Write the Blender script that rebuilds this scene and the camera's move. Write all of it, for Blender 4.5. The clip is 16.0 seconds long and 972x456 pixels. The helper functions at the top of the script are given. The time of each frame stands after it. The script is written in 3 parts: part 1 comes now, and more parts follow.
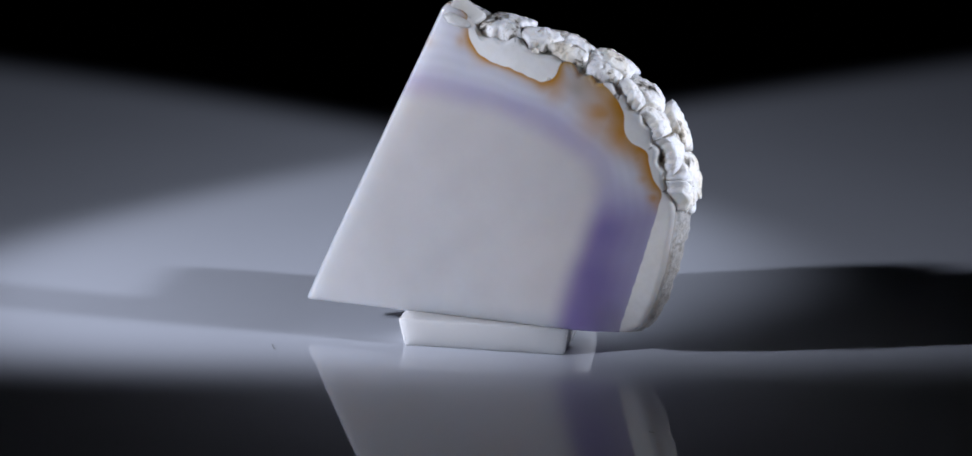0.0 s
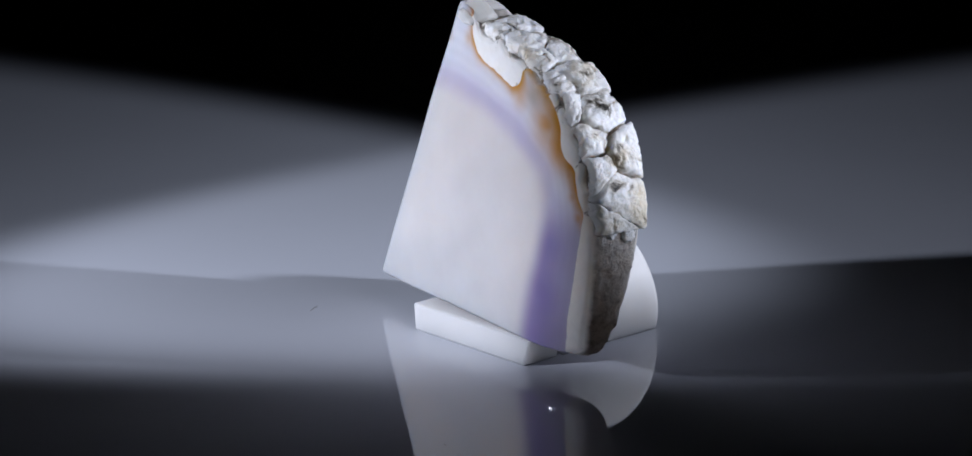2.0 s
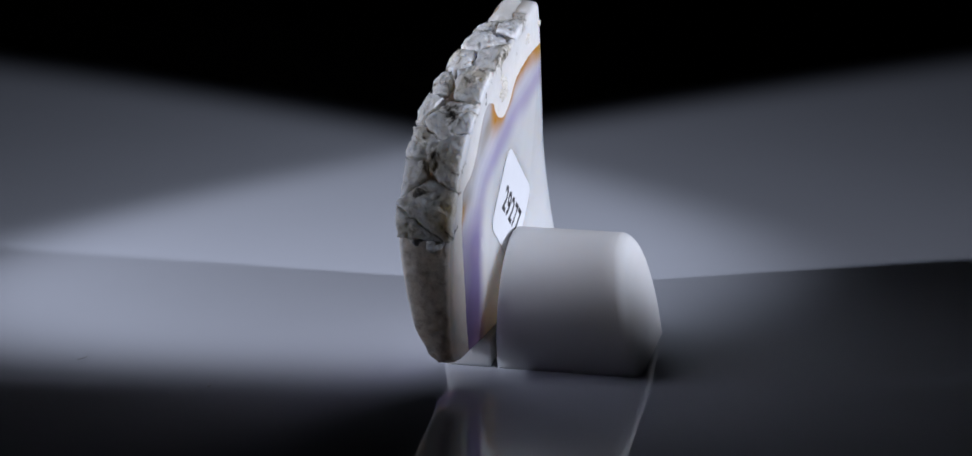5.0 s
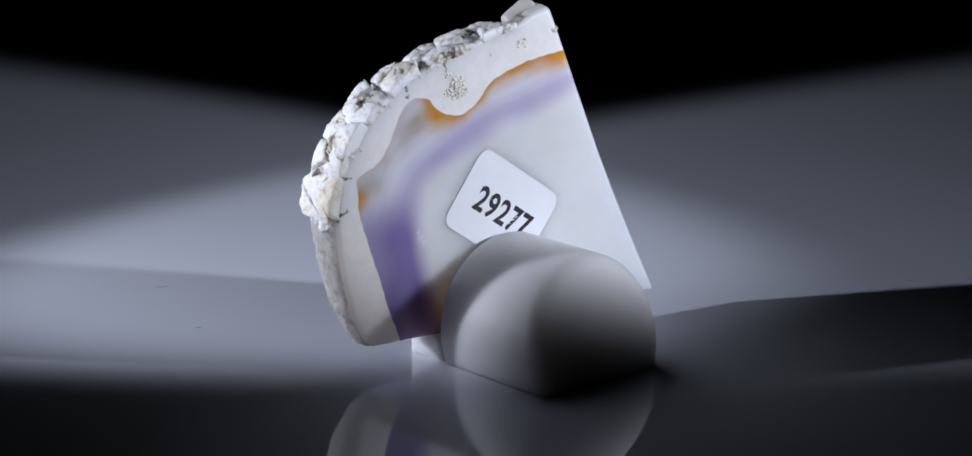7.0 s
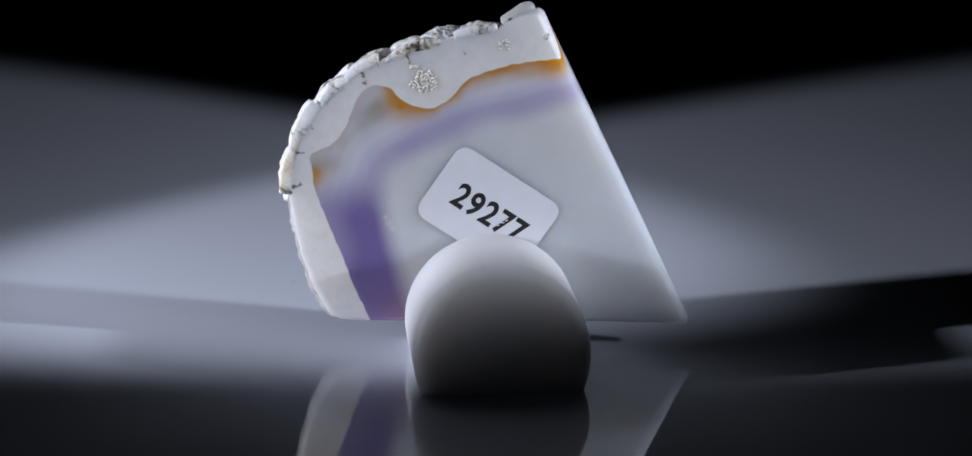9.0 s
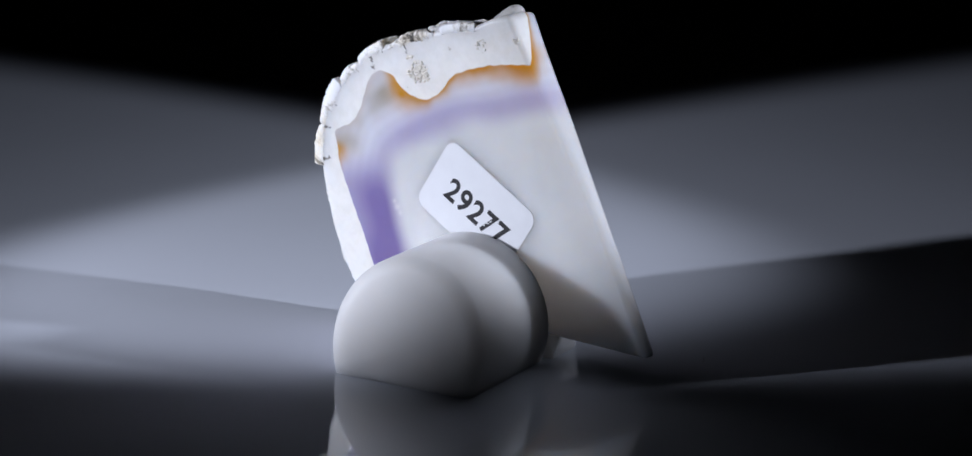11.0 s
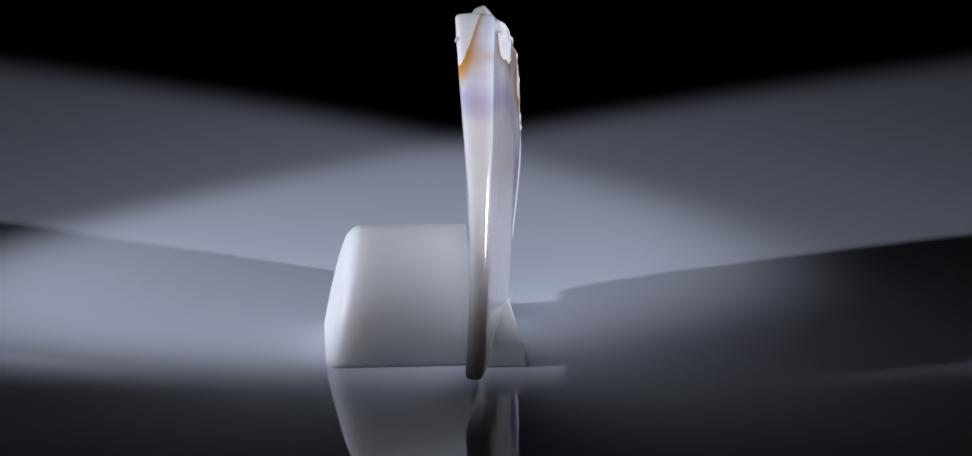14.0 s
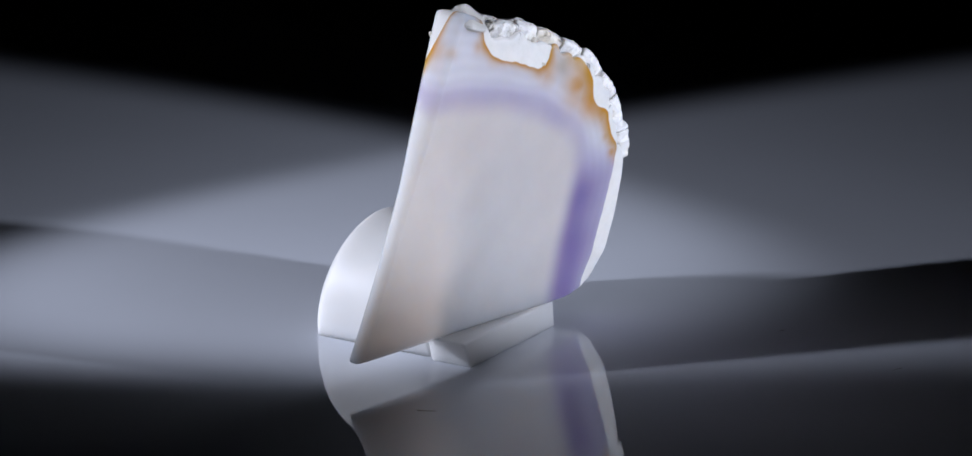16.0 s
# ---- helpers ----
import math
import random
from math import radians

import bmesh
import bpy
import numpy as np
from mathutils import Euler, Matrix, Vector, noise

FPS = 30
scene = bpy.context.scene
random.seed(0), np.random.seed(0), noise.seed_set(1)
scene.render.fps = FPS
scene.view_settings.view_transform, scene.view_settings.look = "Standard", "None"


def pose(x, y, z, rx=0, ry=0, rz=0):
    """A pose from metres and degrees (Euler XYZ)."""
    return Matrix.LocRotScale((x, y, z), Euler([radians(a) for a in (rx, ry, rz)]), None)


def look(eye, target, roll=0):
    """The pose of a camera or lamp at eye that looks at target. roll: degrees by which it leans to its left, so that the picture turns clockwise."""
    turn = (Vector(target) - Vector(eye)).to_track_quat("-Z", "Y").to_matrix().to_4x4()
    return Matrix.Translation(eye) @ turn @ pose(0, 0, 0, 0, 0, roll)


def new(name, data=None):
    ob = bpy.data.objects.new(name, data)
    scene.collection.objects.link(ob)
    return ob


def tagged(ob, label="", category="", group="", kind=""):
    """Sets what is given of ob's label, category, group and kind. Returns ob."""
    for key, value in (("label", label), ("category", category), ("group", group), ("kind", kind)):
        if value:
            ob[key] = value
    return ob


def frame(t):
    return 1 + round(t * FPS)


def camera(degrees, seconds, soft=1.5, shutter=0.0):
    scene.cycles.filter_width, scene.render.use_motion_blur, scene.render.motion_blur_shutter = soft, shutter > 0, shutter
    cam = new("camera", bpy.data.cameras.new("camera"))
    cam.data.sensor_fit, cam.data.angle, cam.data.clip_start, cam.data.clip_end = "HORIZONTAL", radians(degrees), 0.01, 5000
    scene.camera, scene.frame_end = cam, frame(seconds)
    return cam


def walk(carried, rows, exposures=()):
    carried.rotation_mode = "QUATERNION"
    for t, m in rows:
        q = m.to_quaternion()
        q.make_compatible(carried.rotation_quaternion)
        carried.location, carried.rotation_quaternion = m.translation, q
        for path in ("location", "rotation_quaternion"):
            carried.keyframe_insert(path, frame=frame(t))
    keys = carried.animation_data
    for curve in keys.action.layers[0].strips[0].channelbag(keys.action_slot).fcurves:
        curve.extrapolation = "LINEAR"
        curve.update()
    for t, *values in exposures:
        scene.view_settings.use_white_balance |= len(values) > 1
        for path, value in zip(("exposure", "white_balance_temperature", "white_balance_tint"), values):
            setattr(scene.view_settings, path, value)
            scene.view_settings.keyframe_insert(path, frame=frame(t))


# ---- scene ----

MM = 0.001
RATE = 18.166          # degrees a second that the turntable turns
SLAB_YAW, STAND_YAW = -21.7, -10.9

# camera: one long lens, standing still on a tripod
cam = camera(22.99, 16.0)
EYE = Vector((0.0, -0.400, 0.1279))
PITCH, YAW = radians(15.0), radians(-0.115)
AHEAD = Vector((math.sin(YAW) * math.cos(PITCH), math.cos(YAW) * math.cos(PITCH), -math.sin(PITCH)))
CAM_POSE = look(EYE, EYE + AHEAD, 0.24)
walk(cam, [(0.0, CAM_POSE), (16.0, CAM_POSE)], exposures=[(0.0, 0.0), (16.0, 0.0)])

# light: a dark studio with two low focusing lamps, one at each side
world = bpy.data.worlds.new("studio_dark")
world.use_nodes = True
world.node_tree.nodes["Background"].inputs[0].default_value = (0.5, 0.55, 0.7, 1)
world.node_tree.nodes["Background"].inputs[1].default_value = 0.007
scene.world = world


def focusing_lamp(name, eye, azimuth, dip, cone, flat, roll, watts, colour, radius, blend):
    """A spot whose beam is flattened to an ellipse by its lens; flat is its height over its width."""
    data = bpy.data.lights.new(name, "SPOT")
    data.energy, data.color, data.shadow_soft_size = watts, colour, radius
    data.spot_size, data.spot_blend = radians(cone), blend
    ob = new(name, data)
    way = Vector((math.cos(radians(azimuth)) * math.cos(radians(dip)), math.sin(radians(azimuth)) * math.cos(radians(dip)), -math.sin(radians(dip))))
    ob.matrix_world = look(eye, Vector(eye) + way, roll) @ Matrix.Diagonal((1.0, flat, 1.0, 1.0))
    return ob


focusing_lamp("lamp_west", (-0.310, -0.0860, 0.100), 24.95, 13.1, 30.2, 0.76, 5.7, 5.3, (0.79, 0.835, 1.0), 0.008, 0.45)
focusing_lamp("lamp_east", (0.305, -0.090, 0.120), 156.0, 14.04, 31.2, 0.59, -7.2, 5.1, (0.785, 0.835, 1.0), 0.008, 0.45)


# ---- materials ----
def material(name):
    m = bpy.data.materials.new(name)
    m.use_nodes = True
    nt = m.node_tree
    return m, nt, nt.nodes["Principled BSDF"]


def node(nt, kind, **values):
    n = nt.nodes.new(kind)
    for k, v in values.items():
        n.inputs[k].default_value = v
    return n


def object_noise(nt, scale, detail=4.0, rough=0.55):
    tc = nt.nodes.new("ShaderNodeTexCoord")
    n = node(nt, "ShaderNodeTexNoise", Scale=scale, Detail=detail, Roughness=rough)
    nt.links.new(tc.outputs["Object"], n.inputs["Vector"])
    return n


def ramp(nt, source, stops):
    r = nt.nodes.new("ShaderNodeValToRGB")
    while len(r.color_ramp.elements) < len(stops):
        r.color_ramp.elements.new(0.5)
    for e, (p, c) in zip(r.color_ramp.elements, stops):
        e.position = p
        e.color = (c, c, c, 1) if isinstance(c, float) else (*c, 1)
    nt.links.new(source, r.inputs[0])
    return r


def bump(nt, source, bsdf, strength, distance):
    b = node(nt, "ShaderNodeBump", Strength=strength, Distance=distance)
    nt.links.new(source, b.inputs["Height"])
    nt.links.new(b.outputs[0], bsdf.inputs["Normal"])


def make_stone():
    """Polished banded chalcedony. Attributes: band_colour, rind_depth (mm inside the white rind's border), crack (mm from a crack), rough_side."""
    m, nt, b = material("banded_chalcedony")

    def attribute(name):
        n = nt.nodes.new("ShaderNodeAttribute")
        n.attribute_name = name
        return n

    def mixed(fac, a, c, blend="MIX"):
        n = nt.nodes.new("ShaderNodeMix")
        n.data_type, n.blend_type = "RGBA", blend
        for value, slot in ((fac, "Factor"), (a, "A"), (c, "B")):
            if isinstance(value, (float, tuple)):
                n.inputs[slot].default_value = value
            else:
                nt.links.new(value, n.inputs[slot])
        return n.outputs["Result"]

    def ranged(source, lo, hi, out_lo=0.0, out_hi=1.0):
        n = node(nt, "ShaderNodeMapRange", **{"From Min": lo, "From Max": hi, "To Min": out_lo, "To Max": out_hi})
        nt.links.new(source, n.inputs["Value"])
        return n.outputs[0]

    rind = ranged(attribute("rind_depth").outputs["Fac"], -0.12, 0.10)
    cloud = object_noise(nt, 140.0, 5.0)
    shade = ramp(nt, cloud.outputs["Fac"], [(0.3, 0.94), (0.7, 1.0)])
    body = mixed(1.0, attribute("band_colour").outputs["Color"], shade.outputs[0], "MULTIPLY")
    chalk = object_noise(nt, 420.0, 6.0, 0.65)
    pits = ramp(nt, chalk.outputs["Fac"], [(0.27, (0.42, 0.37, 0.29)), (0.33, (0.80, 0.77, 0.72)), (0.6, (0.86, 0.83, 0.785))])
    colour = mixed(rind, body, pits.outputs[0])
    split = ranged(attribute("crack").outputs["Fac"], 0.26, 0.55)
    # dark of the notches and block gaps, as flat colour without depth
    colour = mixed(split, (0.13, 0.11, 0.085, 1.0), colour)
    skin_noise = object_noise(nt, 700.0, 6.0, 0.7)
    skin = ramp(nt, skin_noise.outputs["Fac"], [(0.30, (0.27, 0.255, 0.23)), (0.48, (0.47, 0.45, 0.42)), (0.66, (0.60, 0.58, 0.545))])
    colour = mixed(ranged(attribute("rough_side").outputs["Fac"], 0.1, 0.8), colour, skin.outputs[0])
    nt.links.new(colour, b.inputs["Base Color"])
    nt.links.new(ranged(rind, 0.0, 1.0, 0.05, 0.5), b.inputs["Roughness"])
    nt.links.new(ranged(rind, 0.0, 1.0, 1.0, 0.55), b.inputs["Subsurface Weight"])
    b.inputs["Subsurface Radius"].default_value = (1.25, 1.05, 0.88)
    b.inputs["Subsurface Scale"].default_value = 0.011
    grain = object_noise(nt, 800.0, 6.0, 0.65)
    gm = nt.nodes.new("ShaderNodeMath")
    gm.operation = "MULTIPLY"
    nt.links.new(grain.outputs["Fac"], gm.inputs[0])
    nt.links.new(attribute("rough_side").outputs["Fac"], gm.inputs[1])
    bump(nt, gm.outputs[0], b, 0.9, 0.0014)
    return m


def make_crust():
    """White porcellaneous crust with grey veins and sooty pits."""
    m, nt, b = material("white_crust")
    tc = nt.nodes.new("ShaderNodeTexCoord")
    patch = node(nt, "ShaderNodeTexNoise", Scale=210.0, Detail=7.0, Roughness=0.66, Distortion=0.6)
    nt.links.new(tc.outputs["Object"], patch.inputs["Vector"])
    dirt = ramp(nt, patch.outputs["Fac"], [(0.34, (0.045, 0.042, 0.036)), (0.38, (0.28, 0.26, 0.22)), (0.42, (0.76, 0.74, 0.70)), (0.49, (1.0, 1.0, 1.0))])
    wide = node(nt, "ShaderNodeTexNoise", Scale=95.0, Detail=3.0)
    nt.links.new(tc.outputs["Object"], wide.inputs["Vector"])
    tone = ramp(nt, wide.outputs["Fac"], [(0.36, (0.90, 0.90, 0.90)), (0.52, (0.94, 0.92, 0.88)), (0.66, (0.88, 0.80, 0.65))])
    body = nt.nodes.new("ShaderNodeMix")
    body.data_type, body.blend_type = "RGBA", "MULTIPLY"
    body.inputs["Factor"].default_value = 1.0
    nt.links.new(tone.outputs[0], body.inputs["A"])
    nt.links.new(dirt.outputs[0], body.inputs["B"])
    vein = node(nt, "ShaderNodeTexVoronoi", Scale=230.0)
    vein.feature = "DISTANCE_TO_EDGE"
    warp = node(nt, "ShaderNodeTexNoise", Scale=300.0, Detail=3.0)
    nt.links.new(tc.outputs["Object"], warp.inputs["Vector"])
    mixv = nt.nodes.new("ShaderNodeVectorMath")
    mixv.operation = "MULTIPLY_ADD"
    mixv.inputs[1].default_value = (0.006, 0.006, 0.006)
    nt.links.new(warp.outputs["Color"], mixv.inputs[0])
    nt.links.new(tc.outputs["Object"], mixv.inputs[2])
    nt.links.new(mixv.outputs[0], vein.inputs["Vector"])
    crack = ramp(nt, vein.outputs["Distance"], [(0.0, 0.55), (0.035, 1.0)])
    mix = nt.nodes.new("ShaderNodeMix")
    mix.data_type, mix.blend_type = "RGBA", "MULTIPLY"
    mix.inputs["Factor"].default_value = 0.4
    nt.links.new(body.outputs["Result"], mix.inputs["A"])
    nt.links.new(crack.outputs[0], mix.inputs["B"])
    nt.links.new(mix.outputs["Result"], b.inputs["Base Color"])
    b.inputs["Roughness"].default_value = 0.55
    b.inputs["Subsurface Weight"].default_value = 0.7
    b.inputs["Subsurface Radius"].default_value = (1.0, 0.92, 0.82)
    b.inputs["Subsurface Scale"].default_value = 0.002
    fine = node(nt, "ShaderNodeTexNoise", Scale=900.0, Detail=6.0, Roughness=0.6)
    nt.links.new(tc.outputs["Object"], fine.inputs["Vector"])
    bump(nt, fine.outputs["Fac"], b, 0.5, 0.0005)
    return m


def make_plain(name, colour, rough, spread=0.06, scale=60.0, sub=0.0, relief=0.0, fine=900.0):
    m, nt, b = material(name)
    n = object_noise(nt, scale, 6.0)
    lo, hi = tuple(c * (1 - spread) for c in colour), colour
    r = ramp(nt, n.outputs["Fac"], [(0.3, lo), (0.7, hi)])
    nt.links.new(r.outputs[0], b.inputs["Base Color"])
    rr = ramp(nt, n.outputs["Fac"], [(0.3, rough * 0.85), (0.7, rough * 1.15)])
    nt.links.new(rr.outputs[0], b.inputs["Roughness"])
    b.inputs["Subsurface Weight"].default_value = sub
    b.inputs["Subsurface Scale"].default_value = 0.0015
    b.inputs["Subsurface Radius"].default_value = (1.0, 0.95, 0.9)
    if relief:
        g = object_noise(nt, fine, 4.0)
        bump(nt, g.outputs["Fac"], b, relief, 0.0003)
    return m


STONE = make_stone()
CRUST = make_crust()
CRYSTAL = make_plain("milky_quartz", (0.76, 0.74, 0.69), 0.34, 0.12, 250.0, 0.9, 0.5, 500.0)
CRYSTAL.node_tree.nodes["Principled BSDF"].inputs["Transmission Weight"].default_value = 0.12
CRYSTAL.node_tree.nodes["Principled BSDF"].inputs["Subsurface Scale"].default_value = 0.004
DRUSE = make_plain("cream_druse", (0.92, 0.87, 0.77), 0.5, 0.3, 900.0, 0.0, 0.4)
ACRYLIC = make_plain("white_acrylic", (0.69, 0.683, 0.67), 0.52, 0.03, 90.0, 1.0, 0.03)
ACRYLIC.node_tree.nodes["Principled BSDF"].inputs["Subsurface Scale"].default_value = 0.009
PAPER = make_plain("white_paper", (0.82, 0.83, 0.85), 0.6, 0.04, 300.0, 0.0, 0.08)
INK = make_plain("black_ink", (0.012, 0.012, 0.014), 0.5, 0.3, 700.0)
TABLE = make_plain("grey_acrylic_sheet", (0.71, 0.742, 0.812), 0.03, 0.05, 9.0)
FIBRE = make_plain("dark_fibre", (0.24, 0.23, 0.22), 0.7, 0.3, 700.0)
FELT = make_plain("black_felt", (0.014, 0.014, 0.016), 0.95, 0.3, 200.0, 0.0, 0.2)


# ---- mesh helpers ----
def link_bm(name, bm, mat, parent=None, label="", smooth=True):
    bmesh.ops.recalc_face_normals(bm, faces=bm.faces[:])
    me = bpy.data.meshes.new(name)
    bm.to_mesh(me)
    bm.free()
    me.materials.append(mat)
    if smooth:
        me.polygons.foreach_set("use_smooth", [True] * len(me.polygons))
    ob = new(name, me)
    if parent is not None:
        ob.parent = parent
    if label:
        tagged(ob, label)
    return ob


def part(name, bm, mat, parent, label="", smooth=True):
    return link_bm(name, bm, mat, parent, label, smooth)


def slab_sheet(name, x0, x1, y0, y1, z0, z1, mat, label, category):
    bm = bmesh.new()
    bmesh.ops.create_cube(bm, size=1.0)
    for v in bm.verts:
        v.co = Vector(((x0 + x1) / 2 + v.co.x * (x1 - x0), (y0 + y1) / 2 + v.co.y * (y1 - y0), (z0 + z1) / 2 + v.co.z * (z1 - z0)))
    return tagged(link_bm(name, bm, mat, None, "", False), label, category, "", "structure")


# ---- the setting: a table sheet in a dark booth ----
slab_sheet("tabletop", -1.4, 1.4, -1.0, 1.8, -0.006, 0.0, TABLE, "glossy grey acrylic table sheet with mirror reflections", "tabletop")
slab_sheet("backdrop", -1.42, 1.42, 1.804, 1.83, -0.01, 1.6, FELT, "unlit black felt backdrop behind the table", "backdrop")
slab_sheet("wall_west", -1.43, -1.404, -1.0, 1.8, -0.01, 1.6, FELT, "unlit black felt side curtain of the booth", "wall")
slab_sheet("wall_east", 1.404, 1.43, -1.0, 1.8, -0.01, 1.6, FELT, "unlit black felt side curtain of the booth", "wall")
slab_sheet("wall_south", -1.42, 1.42, -1.03, -1.004, -0.01, 1.6, FELT, "unlit black felt curtain behind the camera", "wall")
slab_sheet("ceiling", -1.43, 1.43, -1.03, 1.83, 1.604, 1.63, FELT, "unlit black ceiling of the booth", "ceiling")


# ---- the stand: a low block in front, a flat-bottomed cylinder behind ----
def ring_solid(rings):
    """Closed solid through rings of points, capped by fans."""
    bm = bmesh.new()
    vs = [[bm.verts.new(p) for p in ring] for ring in rings]
    n = len(vs[0])
    for a, b in zip(vs, vs[1:]):
        for i in range(n):
            bm.faces.new((a[i], a[(i + 1) % n], b[(i + 1) % n], b[i]))
    for ring in (vs[0], vs[-1]):
        c = bm.verts.new(sum((v.co for v in ring), Vector()) / n)
        for i in range(n):
            bm.faces.new((ring[i], ring[(i + 1) % n], c))
    return bm


def make_cylinder():
    r, cx, cz = 14.75, 0.5, 6.2
    half = math.acos(-cz / r)
    prof = [(cx + r * math.sin(a), cz + r * math.cos(a)) for a in np.linspace(-half, half, 72)]
    x1, x0 = prof[-1][0], prof[0][0]
    prof += [(x1 + (x0 - x1) * k, 0.0) for k in np.linspace(0.04, 0.96, 14)]
    front, back, slope = 4.15, 29.0, 0.218
    rings = []
    for d, inset in ((0.0, 0.5), (0.15, 0.15), (0.5, 0.0)):
        s = 1 - inset / r
        rings.append([((cx + (x - cx) * s) * MM, (front + d) * MM, max(0.0, cz + (z - cz) * s) * MM) for x, z in prof])
    for k in np.linspace(0.1, 0.9, 9):
        rings.append([(x * MM, (front + 0.5 + k * (back - slope * z - 2.5 - front)) * MM, z * MM) for x, z in prof])
    for d, inset in tuple((2.1 * (1 - math.sin(a)), 2.7 * (1 - math.cos(a))) for a in np.linspace(0, math.pi / 2, 13)):
        s = 1 - inset / r
        low = [(cx + (x - cx) * s, cz + (z - cz) * s if z > 0 else inset * 0.12) for x, z in prof]
        rings.append([(x * MM, (back - slope * z - d) * MM, z * MM) for x, z in low])
    for k in (0.93, 0.86, 0.78, 0.7, 0.6, 0.5, 0.4, 0.3, 0.2, 0.1):  # the far end is very slightly domed
        s = (1 - 2.7 / r) * k
        rings.append([((cx + (x - cx) * s) * MM, (back - slope * (cz + (z - cz) * s) + 0.5 * (1 - k * k)) * MM, (cz + (z - cz) * s) * MM) for x, z in prof])
    ob = link_bm("support_cylinder", ring_solid(rings), ACRYLIC)
    return tagged(ob, "white satin acrylic flat-bottomed cylinder propping up the agate", "display stand")


def make_block():
    bm = bmesh.new()
    bmesh.ops.create_cube(bm, size=1.0)
    for v in bm.verts:
        top, front, right = v.co.z > 0, v.co.y < 0, v.co.x > 0
        v.co = Vector(((14.6 if top else 13.9) if right else (-15.6 if top else -14.3),
                       (-4.3 if top else -5.05) if front else 3.0, 4.6 if top else 0.0)) * MM
    bmesh.ops.bevel(bm, geom=bm.edges[:], offset=0.4 * MM, segments=3, profile=0.5, affect="EDGES")
    ob = link_bm("support_block", bm, ACRYLIC, None, "", False)
    return tagged(ob, "low white acrylic block carrying the agate's lower edge", "display stand")


# ---- the agate slab ----
OUTLINE = [(-34.4, 4.62), (-10.0, 4.62), (10.0, 4.62), (24.6, 4.7), (27.6, 5.8), (30.2, 10.8), (32.2, 17.0), (33.6, 24.6), (34.2, 30.0), (34.0, 34.5),
           (32.0, 39.5), (29.0, 44.0), (25.0, 48.0), (20.5, 51.0), (15.0, 53.2), (10.0, 55.0), (5.0, 56.2), (0.0, 57.0), (-4.5, 58.6), (-8.3, 59.4)]
RIND_FRONT = [(-60, -20), (-60, 90), (-4.6, 70), (-3.8, 55.5), (-3.2, 53.4), (-1.2, 51.2), (1.7, 50.0), (5.0, 49.5), (8.6, 48.1), (10.6, 47.6), (12.6, 48.7),
              (13.4, 52.0), (16.5, 51.0), (19.6, 49.2), (22.6, 46.8), (24.8, 43.8), (24.6, 40.3), (26.2, 38.3), (28.9, 37.6), (29.2, 34.8), (30.3, 31.9),
              (31.8, 30.6), (31.0, 28.6), (29.3, 21.9), (27.5, 16.3), (25.7, 10.6), (23.3, 4.0), (21.0, -20)]
RIND_BACK = [(-60, -20), (-60, 52.0), (-12.2, 51.6), (-8.9, 51.4), (-3.7, 50.6), (0.5, 49.3), (3.9, 47.8), (5.2, 45.9), (7.2, 44.0), (9.9, 42.8), (11.9, 43.1),
             (14.5, 44.4), (15.6, 45.5), (16.1, 46.6), (19.2, 47.2), (21.3, 46.0), (22.9, 42.4), (24.0, 39.7), (26.1, 36.7), (28.7, 35.6), (30.3, 34.6),
             (29.8, 32.1), (29.6, 29.4), (28.9, 26.6), (26.3, 19.8), (23.8, 12.9), (21.7, 7.1), (20.0, 3.6), (12.0, -20)]
BAND_FRONT = [(-60, -20), (-60, 45.4), (-13.8, 45.2), (-9.7, 44.8), (-2.9, 44.0), (7.3, 41.4), (15.2, 38.4), (20.0, 34.6), (21.6, 29.8), (20.4, 23.2), (18.9, 17.5), (16.7, 11.8), (15.1, 5.5), (9, -20)]
BAND_BACK = [(-60, -20), (-60, 58.0), (-13.7, 45.4), (-5.9, 42.6), (1.5, 40.8), (9.9, 37.6), (16.2, 34.6), (19.8, 29.7), (19.0, 18.5), (16.3, 9.3), (14.8, 4.7), (9, -20)]


def step(x, lo, hi):
    t = np.clip((x - lo) / (hi - lo), 0, 1)
    return t * t * (3 - 2 * t)


def back_n(u, v):
    """Depth of the back face: a wedge, thin at the cut edge and thick at the crust."""
    return (-4.85 - 0.07 * (v - 31.0) - 0.12 * np.clip(u - 5.0, -17.0, 8.0) - 0.095 * np.maximum(0.0, u - 13.0)
            - 0.16 * np.minimum(0.0, u + 12.0) * np.clip(v / 32.0, 0.1, 1.0))


def front_n(u, v):
    """Depth of the front face: flat, a little proud at the cut edge, drawn in at the foot of the crust."""
    return (2.08 + 0.5 * step(-u, 5.0, 30.0) * (1 - step(v, 10.0, 40.0)) - 0.6 * step(v, 38.0, 56.0) * step(-u, -6.0, 6.0)
            - 1.2 * step(u, 14.0, 30.0) * (1 - step(v, 6.0, 28.0)) - 1.5 * step(u, 18.0, 27.0) * (1 - step(v, 4.5, 12.0)))


